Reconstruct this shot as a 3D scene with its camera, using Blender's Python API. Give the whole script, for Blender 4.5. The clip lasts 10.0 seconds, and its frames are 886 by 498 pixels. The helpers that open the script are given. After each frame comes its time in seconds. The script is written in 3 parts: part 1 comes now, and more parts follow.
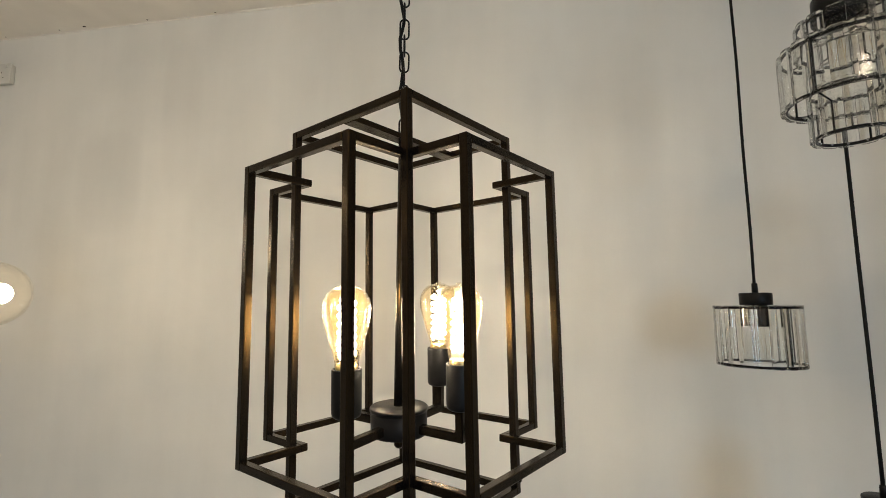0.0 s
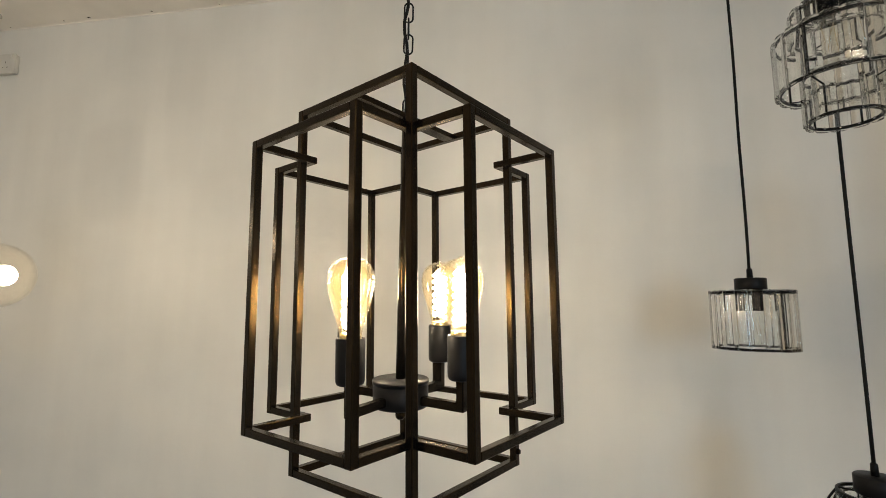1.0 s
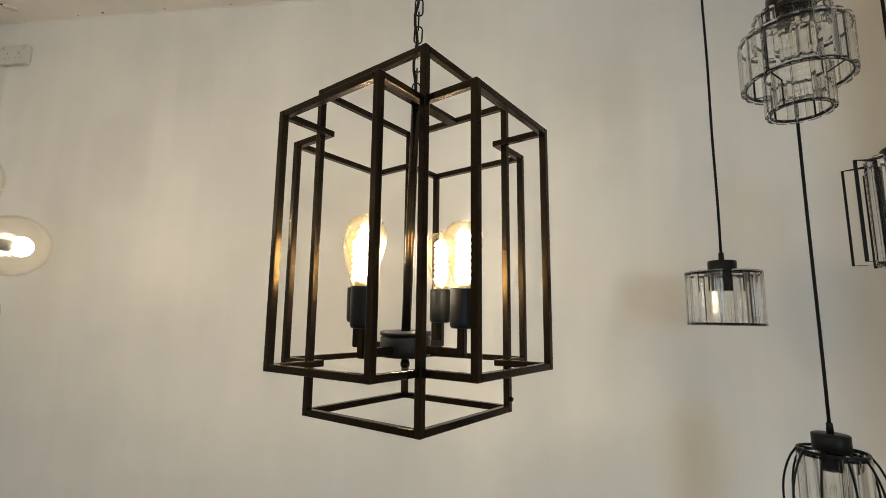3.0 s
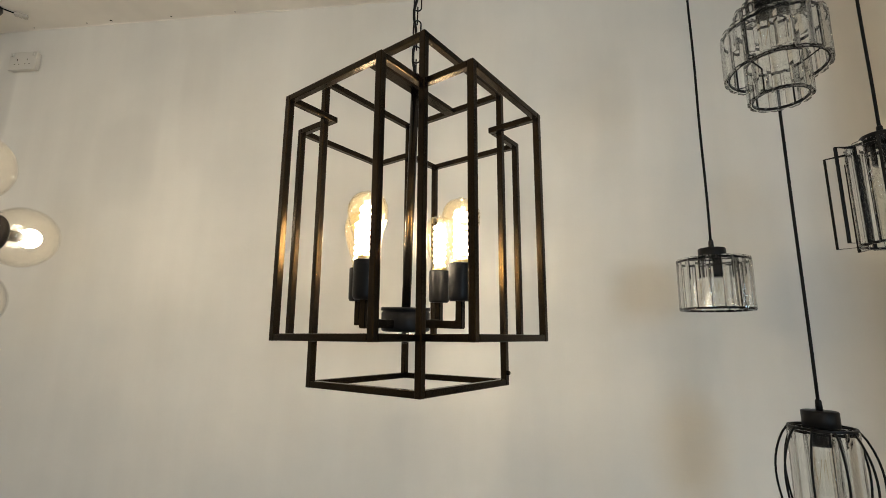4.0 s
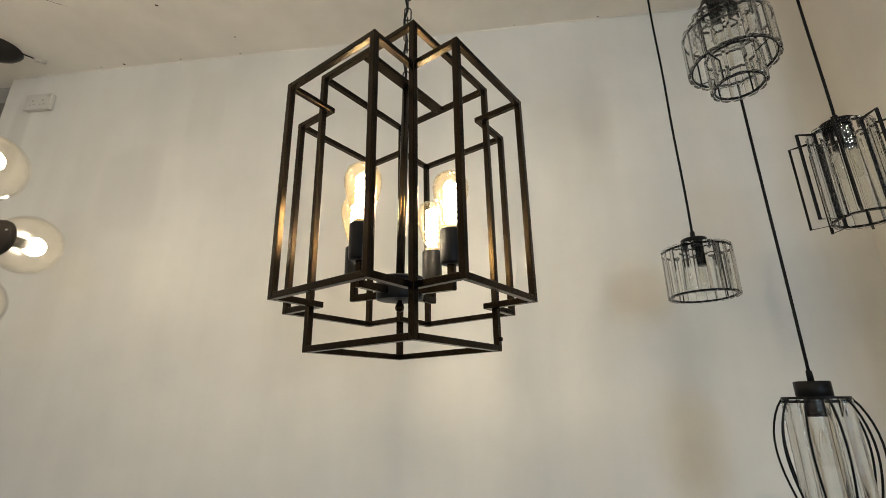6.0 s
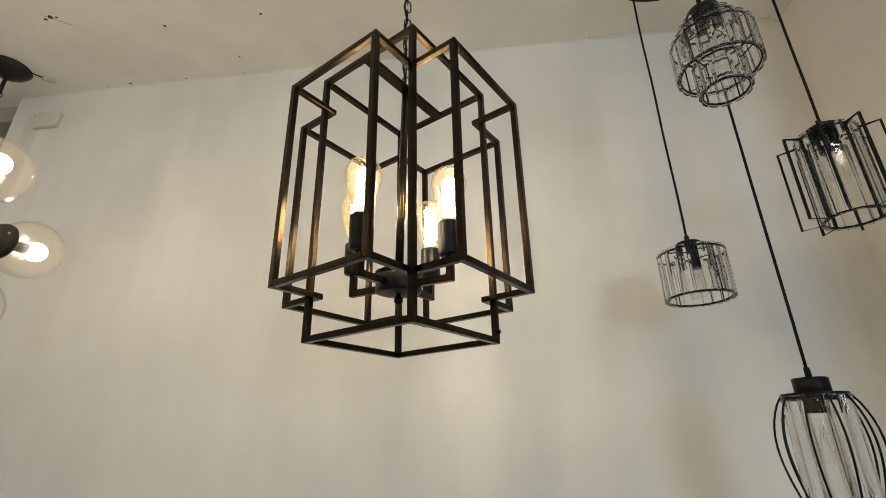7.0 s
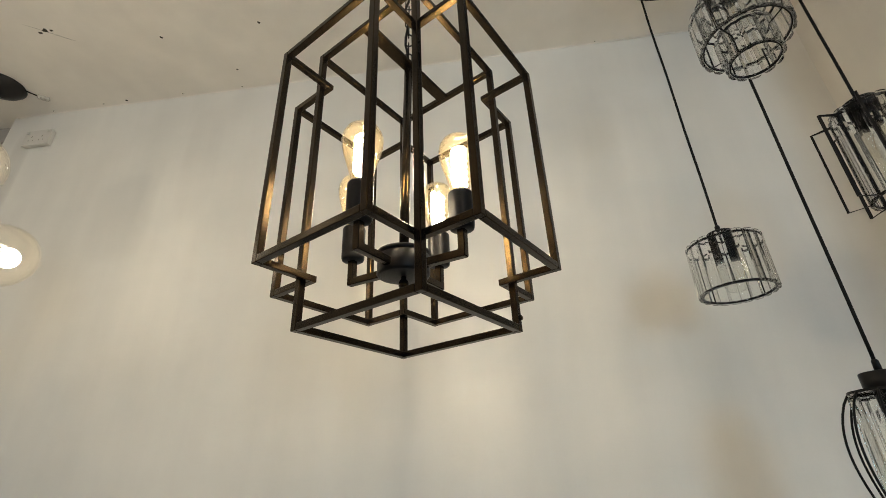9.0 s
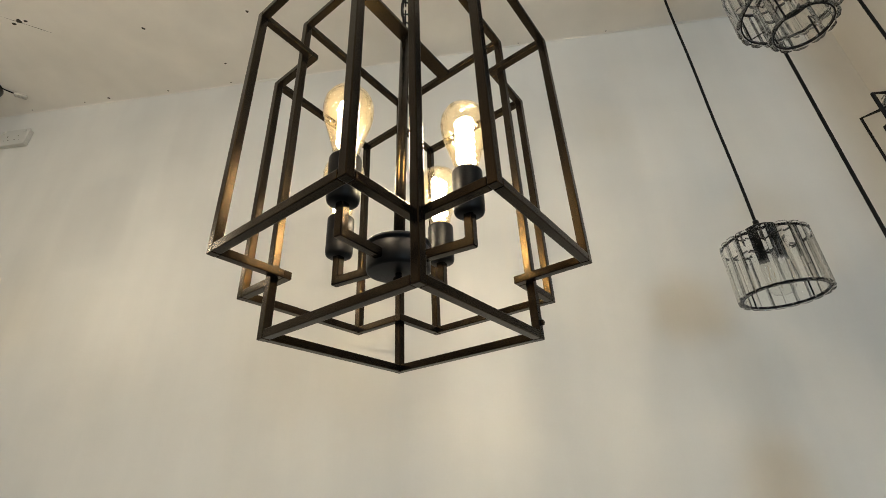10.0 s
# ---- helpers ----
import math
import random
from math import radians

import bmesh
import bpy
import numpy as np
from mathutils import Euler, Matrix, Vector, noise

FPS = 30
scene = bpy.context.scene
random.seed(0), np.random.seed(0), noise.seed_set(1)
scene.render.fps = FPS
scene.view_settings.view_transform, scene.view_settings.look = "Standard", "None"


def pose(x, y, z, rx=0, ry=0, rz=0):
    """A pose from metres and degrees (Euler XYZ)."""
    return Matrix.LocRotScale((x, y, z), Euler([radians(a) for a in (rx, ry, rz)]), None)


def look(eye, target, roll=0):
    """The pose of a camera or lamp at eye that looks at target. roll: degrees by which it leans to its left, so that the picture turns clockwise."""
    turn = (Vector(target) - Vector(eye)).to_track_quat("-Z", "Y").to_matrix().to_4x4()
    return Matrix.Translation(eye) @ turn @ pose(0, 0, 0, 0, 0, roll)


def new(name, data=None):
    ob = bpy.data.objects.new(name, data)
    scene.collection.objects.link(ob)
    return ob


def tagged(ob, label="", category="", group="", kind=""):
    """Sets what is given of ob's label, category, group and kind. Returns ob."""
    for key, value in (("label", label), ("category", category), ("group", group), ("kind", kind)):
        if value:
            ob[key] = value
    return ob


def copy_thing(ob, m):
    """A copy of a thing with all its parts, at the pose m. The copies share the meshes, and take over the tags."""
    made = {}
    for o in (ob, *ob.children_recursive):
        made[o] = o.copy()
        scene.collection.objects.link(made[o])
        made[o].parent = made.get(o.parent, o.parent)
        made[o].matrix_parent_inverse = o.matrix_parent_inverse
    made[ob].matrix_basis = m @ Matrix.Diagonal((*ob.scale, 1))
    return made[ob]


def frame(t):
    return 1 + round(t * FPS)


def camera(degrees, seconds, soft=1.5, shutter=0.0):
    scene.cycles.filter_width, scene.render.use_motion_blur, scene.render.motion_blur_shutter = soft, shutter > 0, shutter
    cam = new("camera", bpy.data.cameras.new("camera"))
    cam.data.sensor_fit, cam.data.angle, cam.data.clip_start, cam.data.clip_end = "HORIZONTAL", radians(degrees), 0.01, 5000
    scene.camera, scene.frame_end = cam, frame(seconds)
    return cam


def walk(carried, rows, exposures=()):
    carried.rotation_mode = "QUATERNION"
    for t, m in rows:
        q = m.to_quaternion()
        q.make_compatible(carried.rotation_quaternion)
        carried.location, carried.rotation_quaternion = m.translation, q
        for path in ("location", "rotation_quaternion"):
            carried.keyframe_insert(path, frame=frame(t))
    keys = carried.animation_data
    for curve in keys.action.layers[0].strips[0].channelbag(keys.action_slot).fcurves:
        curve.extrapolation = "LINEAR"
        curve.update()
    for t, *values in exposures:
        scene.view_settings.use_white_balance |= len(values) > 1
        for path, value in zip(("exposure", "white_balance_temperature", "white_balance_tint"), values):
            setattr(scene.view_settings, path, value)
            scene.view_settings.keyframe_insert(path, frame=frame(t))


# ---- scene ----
cam = camera(87.1, 10.0, soft=0.2)
PATH = [
    (0, (0.166, 0.144, 1.801), (-0.171, 2.101, 2.044), -0.1),
    (0.5, (0.163, 0.141, 1.779), (-0.17, 2.098, 2.026), 0.0),
    (1, (0.162, 0.133, 1.761), (-0.166, 2.09, 2.016), 0.3),
    (1.5, (0.164, 0.119, 1.748), (-0.165, 2.075, 2.007), 0.6),
    (2, (0.157, 0.103, 1.723), (-0.163, 2.057, 2.0), 0.9),
    (2.5, (0.146, 0.084, 1.699), (-0.154, 2.038, 1.997), 1.2),
    (3, (0.148, 0.067, 1.672), (-0.125, 2.022, 1.993), 1.3),
    (4.5, (0.157, 0.04, 1.571), (-0.113, 1.972, 2.009), 0.9),
    (5, (0.17, 0.034, 1.533), (-0.106, 1.95, 2.036), 0.5),
    (5.5, (0.163, 0.044, 1.491), (-0.094, 1.943, 2.062), -0.1),
    (7, (0.157, 0.058, 1.391), (-0.068, 1.897, 2.145), -0.6),
    (7.5, (0.152, 0.081, 1.369), (-0.071, 1.899, 2.172), -0.9),
    (8, (0.146, 0.103, 1.358), (-0.084, 1.906, 2.194), -1.1),
    (8.5, (0.136, 0.137, 1.345), (-0.094, 1.924, 2.213), -1.3),
    (9, (0.127, 0.185, 1.343), (-0.097, 1.955, 2.247), -1.6),
    (9.5, (0.115, 0.248, 1.355), (-0.106, 2.006, 2.283), -1.8),
    (10, (0.108, 0.305, 1.374), (-0.115, 2.05, 2.326), -1.8),
]
walk(cam, [(t, look(eye, target, roll)) for t, eye, target, roll in PATH], ((0.0, 0.02, 6600, 15), (5.0, 0.05, 6500, 14), (10.0, 0.06, 6400, 13)))

# ---- light ----
world = bpy.data.worlds.new("world")
scene.world = world
world.use_nodes = True
wn = world.node_tree
sky = wn.nodes.new("ShaderNodeTexSky")
sky.sky_type = "NISHITA"
sky.sun_disc = False
sky.sun_elevation, sky.sun_rotation = radians(35), radians(200)
wn.links.new(sky.outputs[0], wn.nodes["Background"].inputs[0])
wn.nodes["Background"].inputs[1].default_value = 0.08
# light passes through many crystal bars one behind the other
scene.cycles.transparent_max_bounces, scene.cycles.transmission_bounces, scene.cycles.max_bounces = 32, 24, 24

CEILING, WALL_Y, WALL_R, WALL_L, BACK = 2.744, 1.411, 1.19, -1.80, -3.6
WARM = (1.0, 0.865, 0.66)
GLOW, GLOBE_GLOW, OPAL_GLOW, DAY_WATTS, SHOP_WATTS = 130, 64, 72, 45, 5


def opening_light(name, x, z, width, height, watts, colour):
    """Daylight that comes in by an opening of the front wall."""
    data = bpy.data.lights.new(name, "AREA")
    data.shape, data.size, data.size_y, data.energy, data.color = "RECTANGLE", width, height, watts, colour
    ob = new(name, data)
    ob.matrix_world = look((x, BACK + 0.02, z), (x, 0.0, z))


SIDE_WINDOW, SHOP_FRONT = (1.6, 2.7, 0.9, 2.3), (-3.2, 1.1, 0.3, 1.9)
for name, (x0, x1, z0, z1), watts in (("side_daylight", SIDE_WINDOW, DAY_WATTS), ("shop_front_daylight", SHOP_FRONT, SHOP_WATTS)):
    opening_light(name, (x0 + x1) / 2, (z0 + z1) / 2, x1 - x0, z1 - z0, watts, (0.56, 0.80, 1.0))


# ---- materials ----
def material(name, colour, rough=0.5, metal=0.0, vary=0.0, scale=8.0, bump=0.0, bump_scale=60.0, gloss=0.5, sheen=(1, 1, 1), uneven=0.08):
    m = bpy.data.materials.new(name)
    m.use_nodes = True
    t, b = m.node_tree, m.node_tree.nodes["Principled BSDF"]
    b.inputs["Base Color"].default_value = (*colour, 1)
    b.inputs["Specular IOR Level"].default_value = gloss
    b.inputs["Specular Tint"].default_value = (*sheen, 1)
    b.inputs["Roughness"].default_value = rough
    b.inputs["Metallic"].default_value = metal
    co = t.nodes.new("ShaderNodeTexCoord")
    if vary:
        n = t.nodes.new("ShaderNodeTexNoise")
        n.inputs["Scale"].default_value, n.inputs["Detail"].default_value = scale, 5
        n2 = t.nodes.new("ShaderNodeTexNoise")
        n2.inputs["Scale"].default_value, n2.inputs["Detail"].default_value = scale * 14, 3
        add = t.nodes.new("ShaderNodeMath")
        add.operation = "MULTIPLY_ADD"
        add.inputs[1].default_value = 0.35
        ramp = t.nodes.new("ShaderNodeMapRange")
        ramp.inputs[1].default_value, ramp.inputs[2].default_value = 0.45, 0.9
        ramp.inputs[3].default_value, ramp.inputs[4].default_value = 1 - vary, 1 + vary
        mul = t.nodes.new("ShaderNodeVectorMath")
        mul.operation = "SCALE"
        mul.inputs[0].default_value = colour
        t.links.new(co.outputs["Object"], n.inputs["Vector"])
        t.links.new(co.outputs["Object"], n2.inputs["Vector"])
        t.links.new(n2.outputs[0], add.inputs[0])
        t.links.new(n.outputs[0], add.inputs[2])
        t.links.new(add.outputs[0], ramp.inputs[0])
        t.links.new(ramp.outputs[0], mul.inputs["Scale"])
        t.links.new(mul.outputs[0], b.inputs["Base Color"])
        rr = t.nodes.new("ShaderNodeMapRange")
        rr.inputs[1].default_value, rr.inputs[2].default_value = 0.3, 0.8
        rr.inputs[3].default_value, rr.inputs[4].default_value = max(0.02, rough - uneven), min(1, rough + uneven)
        t.links.new(n2.outputs[0], rr.inputs[0])
        t.links.new(rr.outputs[0], b.inputs["Roughness"])
    if bump:
        n3 = t.nodes.new("ShaderNodeTexNoise")
        n3.inputs["Scale"].default_value, n3.inputs["Detail"].default_value = bump_scale, 4
        bp = t.nodes.new("ShaderNodeBump")
        bp.inputs["Strength"].default_value, bp.inputs["Distance"].default_value = bump, 0.002
        t.links.new(co.outputs["Object"], n3.inputs["Vector"])
        t.links.new(n3.outputs[0], bp.inputs["Height"])
        t.links.new(bp.outputs[0], b.inputs["Normal"])
    return m


def cut_glass(name, tint, ior, shine, see_through):
    """Solid cut crystal: clear refraction under a soft surface gloss, and a share of light that goes straight through its flat faces."""
    m = bpy.data.materials.new(name)
    m.use_nodes = True
    t = m.node_tree
    t.nodes.remove(t.nodes["Principled BSDF"])
    bend, gloss, mix = t.nodes.new("ShaderNodeBsdfRefraction"), t.nodes.new("ShaderNodeBsdfGlossy"), t.nodes.new("ShaderNodeMixShader")
    bend.inputs["Color"].default_value = (*tint, 1)
    bend.inputs["Roughness"].default_value, bend.inputs["IOR"].default_value = 0.0, ior
    gloss.inputs["Roughness"].default_value = 0.02
    fres, weak = t.nodes.new("ShaderNodeFresnel"), t.nodes.new("ShaderNodeMath")
    fres.inputs["IOR"].default_value = ior
    weak.operation = "POWER"
    weak.inputs[1].default_value = shine
    t.links.new(fres.outputs[0], weak.inputs[0])
    t.links.new(weak.outputs[0], mix.inputs[0])
    t.links.new(bend.outputs[0], mix.inputs[1])
    t.links.new(gloss.outputs[0], mix.inputs[2])
    clear, both = t.nodes.new("ShaderNodeBsdfTransparent"), t.nodes.new("ShaderNodeMixShader")
    both.inputs[0].default_value = see_through
    t.links.new(mix.outputs[0], both.inputs[1])
    t.links.new(clear.outputs[0], both.inputs[2])
    t.links.new(both.outputs[0], t.nodes["Material Output"].inputs[0])
    return m


def thin_glass(name, tint, shine=0.5, haze=0.0, haze_tint=(1, 1, 1), base=0.035, power_of=5.0):
    """A blown glass skin: clear and slightly tinted, glossier towards its rim, with a faint translucent haze that
    imitates the lamp's bloom.
    """
    m = bpy.data.materials.new(name)
    m.use_nodes = True
    t = m.node_tree
    t.nodes.remove(t.nodes["Principled BSDF"])
    clear, gloss, mix = t.nodes.new("ShaderNodeBsdfTransparent"), t.nodes.new("ShaderNodeBsdfGlossy"), t.nodes.new("ShaderNodeMixShader")
    clear.inputs[0].default_value = (*tint, 1)
    gloss.inputs["Roughness"].default_value = 0.03
    facing, power, scale = t.nodes.new("ShaderNodeLayerWeight"), t.nodes.new("ShaderNodeMath"), t.nodes.new("ShaderNodeMath")
    power.operation, scale.operation = "POWER", "MULTIPLY_ADD"
    power.inputs[1].default_value = power_of
    scale.inputs[1].default_value, scale.inputs[2].default_value = shine, base
    t.links.new(facing.outputs["Facing"], power.inputs[0])
    t.links.new(power.outputs[0], scale.inputs[0])
    t.links.new(scale.outputs[0], mix.inputs[0])
    t.links.new(clear.outputs[0], mix.inputs[1])
    t.links.new(gloss.outputs[0], mix.inputs[2])
    out = mix.outputs[0]
    # glow round the lamp, put into the glass as a tinted translucent share
    if haze:
        glow_haze, both = t.nodes.new("ShaderNodeBsdfTranslucent"), t.nodes.new("ShaderNodeMixShader")
        glow_haze.inputs[0].default_value = (*haze_tint, 1)
        both.inputs[0].default_value = haze
        t.links.new(out, both.inputs[1])
        t.links.new(glow_haze.outputs[0], both.inputs[2])
        out = both.outputs[0]
    t.links.new(out, t.nodes["Material Output"].inputs[0])
    return m


def emitter(name, colour, strength):
    m = bpy.data.materials.new(name)
    m.use_nodes = True
    b = m.node_tree.nodes["Principled BSDF"]
    b.inputs["Base Color"].default_value = (*colour, 1)
    b.inputs["Emission Color"].default_value = (*colour, 1)
    b.inputs["Emission Strength"].default_value = strength
    return m


def plaster(name, colour, stains=()):
    """Rolled wall paint: broad mottling, vertical roller streaks, fine grain, and dull stains at (x, z, half width, half height, colour)."""
    m = bpy.data.materials.new(name)
    m.use_nodes = True
    t, b = m.node_tree, m.node_tree.nodes["Principled BSDF"]
    co = t.nodes.new("ShaderNodeTexCoord")

    def tex(scale, stretch, detail):
        mp = t.nodes.new("ShaderNodeMapping")
        mp.inputs["Scale"].default_value = stretch
        n = t.nodes.new("ShaderNodeTexNoise")
        n.inputs["Scale"].default_value, n.inputs["Detail"].default_value = scale, detail
        t.links.new(co.outputs["Object"], mp.inputs["Vector"])
        t.links.new(mp.outputs[0], n.inputs["Vector"])
        return n.outputs[0]

    def maths(op, a, c, d=None):
        n = t.nodes.new("ShaderNodeMath")
        n.operation = op
        for i, v in enumerate((a, c, d)):
            if v is None:
                continue
            if isinstance(v, (int, float)):
                n.inputs[i].default_value = v
            else:
                t.links.new(v, n.inputs[i])
        return n.outputs[0]

    broad = tex(2.2, (1, 1, 0.7), 4)
    streak = tex(6.0, (1.6, 1.6, 0.22), 3)
    grain = tex(240.0, (1, 1, 1), 2)
    value = maths("MULTIPLY_ADD", broad, 0.30, 0.71)
    value = maths("MULTIPLY_ADD", tex(5.5, (0.8, 1, 1.3), 3), 0.12, value)
    value = maths("MULTIPLY_ADD", streak, 0.16, value)
    value = maths("MULTIPLY_ADD", grain, 0.03, value)
    mul = t.nodes.new("ShaderNodeVectorMath")
    mul.operation = "SCALE"
    mul.inputs[0].default_value = colour
    t.links.new(value, mul.inputs["Scale"])
    out = mul.outputs[0]
    sep = t.nodes.new("ShaderNodeSeparateXYZ")
    t.links.new(co.outputs["Object"], sep.inputs[0])
    for x, z, w, h, tint, amount in stains:
        dx = maths("POWER", maths("ABSOLUTE", maths("DIVIDE", maths("SUBTRACT", sep.outputs[0], x), w), 0), 3.0)
        dz = maths("POWER", maths("ABSOLUTE", maths("DIVIDE", maths("SUBTRACT", sep.outputs[2], z), h), 0), 3.0)
        d = maths("ADD", maths("ADD", dx, dz), maths("MULTIPLY_ADD", broad, 0.8, -0.4))
        mr = t.nodes.new("ShaderNodeMapRange")
        mr.interpolation_type = "SMOOTHSTEP"
        mr.inputs[1].default_value, mr.inputs[2].default_value = 2.6, 0.1
        mr.inputs[3].default_value, mr.inputs[4].default_value = 0.0, amount
        t.links.new(d, mr.inputs[0])
        mix = t.nodes.new("ShaderNodeMix")
        mix.data_type = "RGBA"
        t.links.new(mr.outputs[0], mix.inputs[0])
        t.links.new(out, mix.inputs[6])
        mix.inputs[7].default_value = (*tint, 1)
        out = mix.outputs[2]
    t.links.new(out, b.inputs["Base Color"])
    b.inputs["Roughness"].default_value = 0.75
    bp = t.nodes.new("ShaderNodeBump")
    bp.inputs["Strength"].default_value, bp.inputs["Distance"].default_value = 0.25, 0.0015
    t.links.new(maths("MULTIPLY_ADD", tex(90, (1, 1, 1), 4), 0.6, maths("MULTIPLY", streak, 1.2)), bp.inputs["Height"])
    t.links.new(bp.outputs[0], b.inputs["Normal"])
    return m


PAINT = (0.70, 0.685, 0.635)
wall_paint = plaster("wall_paint", PAINT, (
    (-1.70, 2.46, 0.035, 0.16, (0.44, 0.42, 0.38), 0.30),
    (-1.15, 2.20, 0.10, 0.14, (0.50, 0.48, 0.44), 0.22),
    (-0.90, 2.42, 0.06, 0.22, (0.52, 0.50, 0.46), 0.20),
    (0.42, 2.30, 0.10, 0.20, (0.54, 0.51, 0.45), 0.20),
))
pier_paint = plaster("pier_paint", (0.70, 0.67, 0.61))
side_paint = plaster("side_paint", (0.80, 0.755, 0.67))
ceiling_paint = plaster("ceiling_paint", (0.80, 0.76, 0.69))
# darker grey that puts the beam's shade into its colour
shade_paint = material("shade_paint", (0.34, 0.32, 0.29), 0.7, vary=0.15)
floor_tile = material("floor_tile", (0.16, 0.16, 0.165), 0.35, vary=0.12, scale=3)
hole_dark = material("hole_dark", (0.05, 0.04, 0.03), 0.9)
black_metal = material("black_metal", (0.004, 0.0038, 0.0037), 0.25, vary=0.03, scale=30, gloss=0.30, sheen=(1.0, 0.60, 0.18), uneven=0.015)
pendant_black = material("pendant_black", (0.006, 0.006, 0.0065), 0.42, vary=0.2, scale=40, bump=0.08, bump_scale=900, gloss=0.16)
black_gloss = material("black_gloss", (0.008, 0.008, 0.008), 0.28, gloss=0.12)
black_cable = material("black_cable", (0.006, 0.006, 0.006), 0.6, vary=0.2, scale=60, gloss=0.15)
cap_bronze = material("cap_bronze", (0.022, 0.018, 0.015), 0.62, vary=0.2, scale=20, gloss=0.12)
bronze = material("bronze", (0.012, 0.010, 0.009), 0.38, vary=0.3, scale=20, gloss=0.3)
plastic = material("white_plastic", (0.61, 0.59, 0.535), 0.4, vary=0.04, scale=12)
clear_plastic = material("clear_plastic", (0.52, 0.49, 0.43), 0.3, vary=0.06, scale=40)
brass = material("brass", (0.55, 0.42, 0.2), 0.3, 1.0, vary=0.1, scale=60)
holder_grey = material("holder_grey", (0.06, 0.057, 0.052), 0.45, vary=0.1, scale=60)
steel = material("steel", (0.6, 0.6, 0.6), 0.25, 1.0, vary=0.1, scale=60)
crystal = cut_glass("crystal", (0.99, 0.995, 0.99), 1.39, 1.08, 0.08)
thin_crystal = cut_glass("thin_crystal", (0.99, 0.995, 0.99), 1.32, 1.15, 0.10)
amber_glass = thin_glass("amber_glass", (1.0, 0.98, 0.92), 0.8, 0.0055, (1.0, 0.72, 0.30), power_of=3.2)
lamp_glass = thin_glass("lamp_glass", (0.98, 0.98, 0.97), 0.6)
globe_glass = thin_glass("globe_glass", (1.0, 0.99, 0.97), 0.8, 0.0075, (1.0, 0.90, 0.66), 0.014, 3.0)
filament_glow = emitter("filament_glow", WARM, GLOW)
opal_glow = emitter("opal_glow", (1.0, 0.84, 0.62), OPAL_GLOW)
globe_glow = emitter("globe_glow", (1.0, 0.865, 0.635), GLOBE_GLOW)
filament_cold = material("filament_cold", (0.42, 0.34, 0.2), 0.4, vary=0.1, scale=100)


# ---- mesh helpers ----
def box(bm, lo, hi, m=None, mat=0):
    """An axis-aligned box, moved by m."""
    lo, hi = Vector(lo), Vector(hi)
    vs = [bm.verts.new((x, y, z)) for x in (lo.x, hi.x) for y in (lo.y, hi.y) for z in (lo.z, hi.z)]
    for f in ((0, 1, 3, 2), (4, 6, 7, 5), (0, 4, 5, 1), (2, 3, 7, 6), (0, 2, 6, 4), (1, 5, 7, 3)):
        bm.faces.new([vs[i] for i in f]).material_index = mat
    if m:
        bmesh.ops.transform(bm, matrix=m, verts=vs)
    return vs


def soft_box(lo, hi, r, segments=2):
    bm = bmesh.new()
    box(bm, lo, hi)
    bmesh.ops.bevel(bm, geom=bm.edges[:], offset=r, segments=segments, affect="EDGES", profile=0.5)
    return bm


def lathe(bm, profile, sides=32, m=None):
    """A surface of revolution about z from (radius, z) pairs."""
    rings = []
    for r, z in profile:
        if r < 1e-6:
            rings.append([bm.verts.new((0, 0, z))])
        else:
            rings.append([bm.verts.new((r * math.cos(2 * math.pi * i / sides), r * math.sin(2 * math.pi * i / sides), z)) for i in range(sides)])
    for a, b in zip(rings, rings[1:]):
        for i in range(sides):
            j = (i + 1) % sides
            if len(a) == 1 and len(b) == 1:
                continue
            if len(a) == 1:
                f = (a[0], b[i], b[j])
            elif len(b) == 1:
                f = (a[i], b[0], a[j])
            else:
                f = (a[i], b[i], b[j], a[j])
            bm.faces.new(f).smooth = True
    if m:
        bmesh.ops.transform(bm, matrix=m, verts=[v for ring in rings for v in ring])
    return bm


def tube(bm, points, radius, sides=8, closed=False, square=False):
    """A round (or square) bar along a line of points."""
    pts = [Vector(p) for p in points]
    n = len(pts)
    if square:
        sides = 4
    rings, up = [], None
    for i, p in enumerate(pts):
        a = pts[(i - 1) % n] if closed or i else p
        b = pts[(i + 1) % n] if closed or i < n - 1 else p
        d = (b - a).normalized()
        if up is None:
            up = Vector((0, 0, 1)) if abs(d.z) < 0.9 else Vector((1, 0, 0))
        side = d.cross(up)
        side.normalize()
        up = side.cross(d).normalized()
        turn = math.pi / 4 if square else 0
        rr = radius * (math.sqrt(2) if square else 1)
        rings.append([bm.verts.new(p + side * math.cos(turn + 2 * math.pi * k / sides) * rr + up * math.sin(turn + 2 * math.pi * k / sides) * rr) for k in range(sides)])
    for i in range(n if closed else n - 1):
        a, b = rings[i], rings[(i + 1) % n]
        for k in range(sides):
            f = bm.faces.new((a[k], a[(k + 1) % sides], b[(k + 1) % sides], b[k]))
            f.smooth = not square
    if not closed:
        bm.faces.new(list(reversed(rings[0])))
        bm.faces.new(rings[-1])
    return bm


def mesh_of(name, bm, mats):
    bmesh.ops.recalc_face_normals(bm, faces=bm.faces[:])
    me = bpy.data.meshes.new(name)
    bm.to_mesh(me)
    bm.free()
    for mm in mats if isinstance(mats, (list, tuple)) else [mats]:
        me.materials.append(mm)
    return me


def part(name, bm, mat, parent, label="", m=None):
    """One mesh object under a thing or a part; bm may be a bmesh or a finished mesh."""
    me = bm if isinstance(bm, bpy.types.Mesh) else mesh_of(name, bm, mat)
    ob = new(name, me)
    ob.parent = parent
    if m is not None:
        ob.matrix_basis = m
    return tagged(ob, label) if label else ob


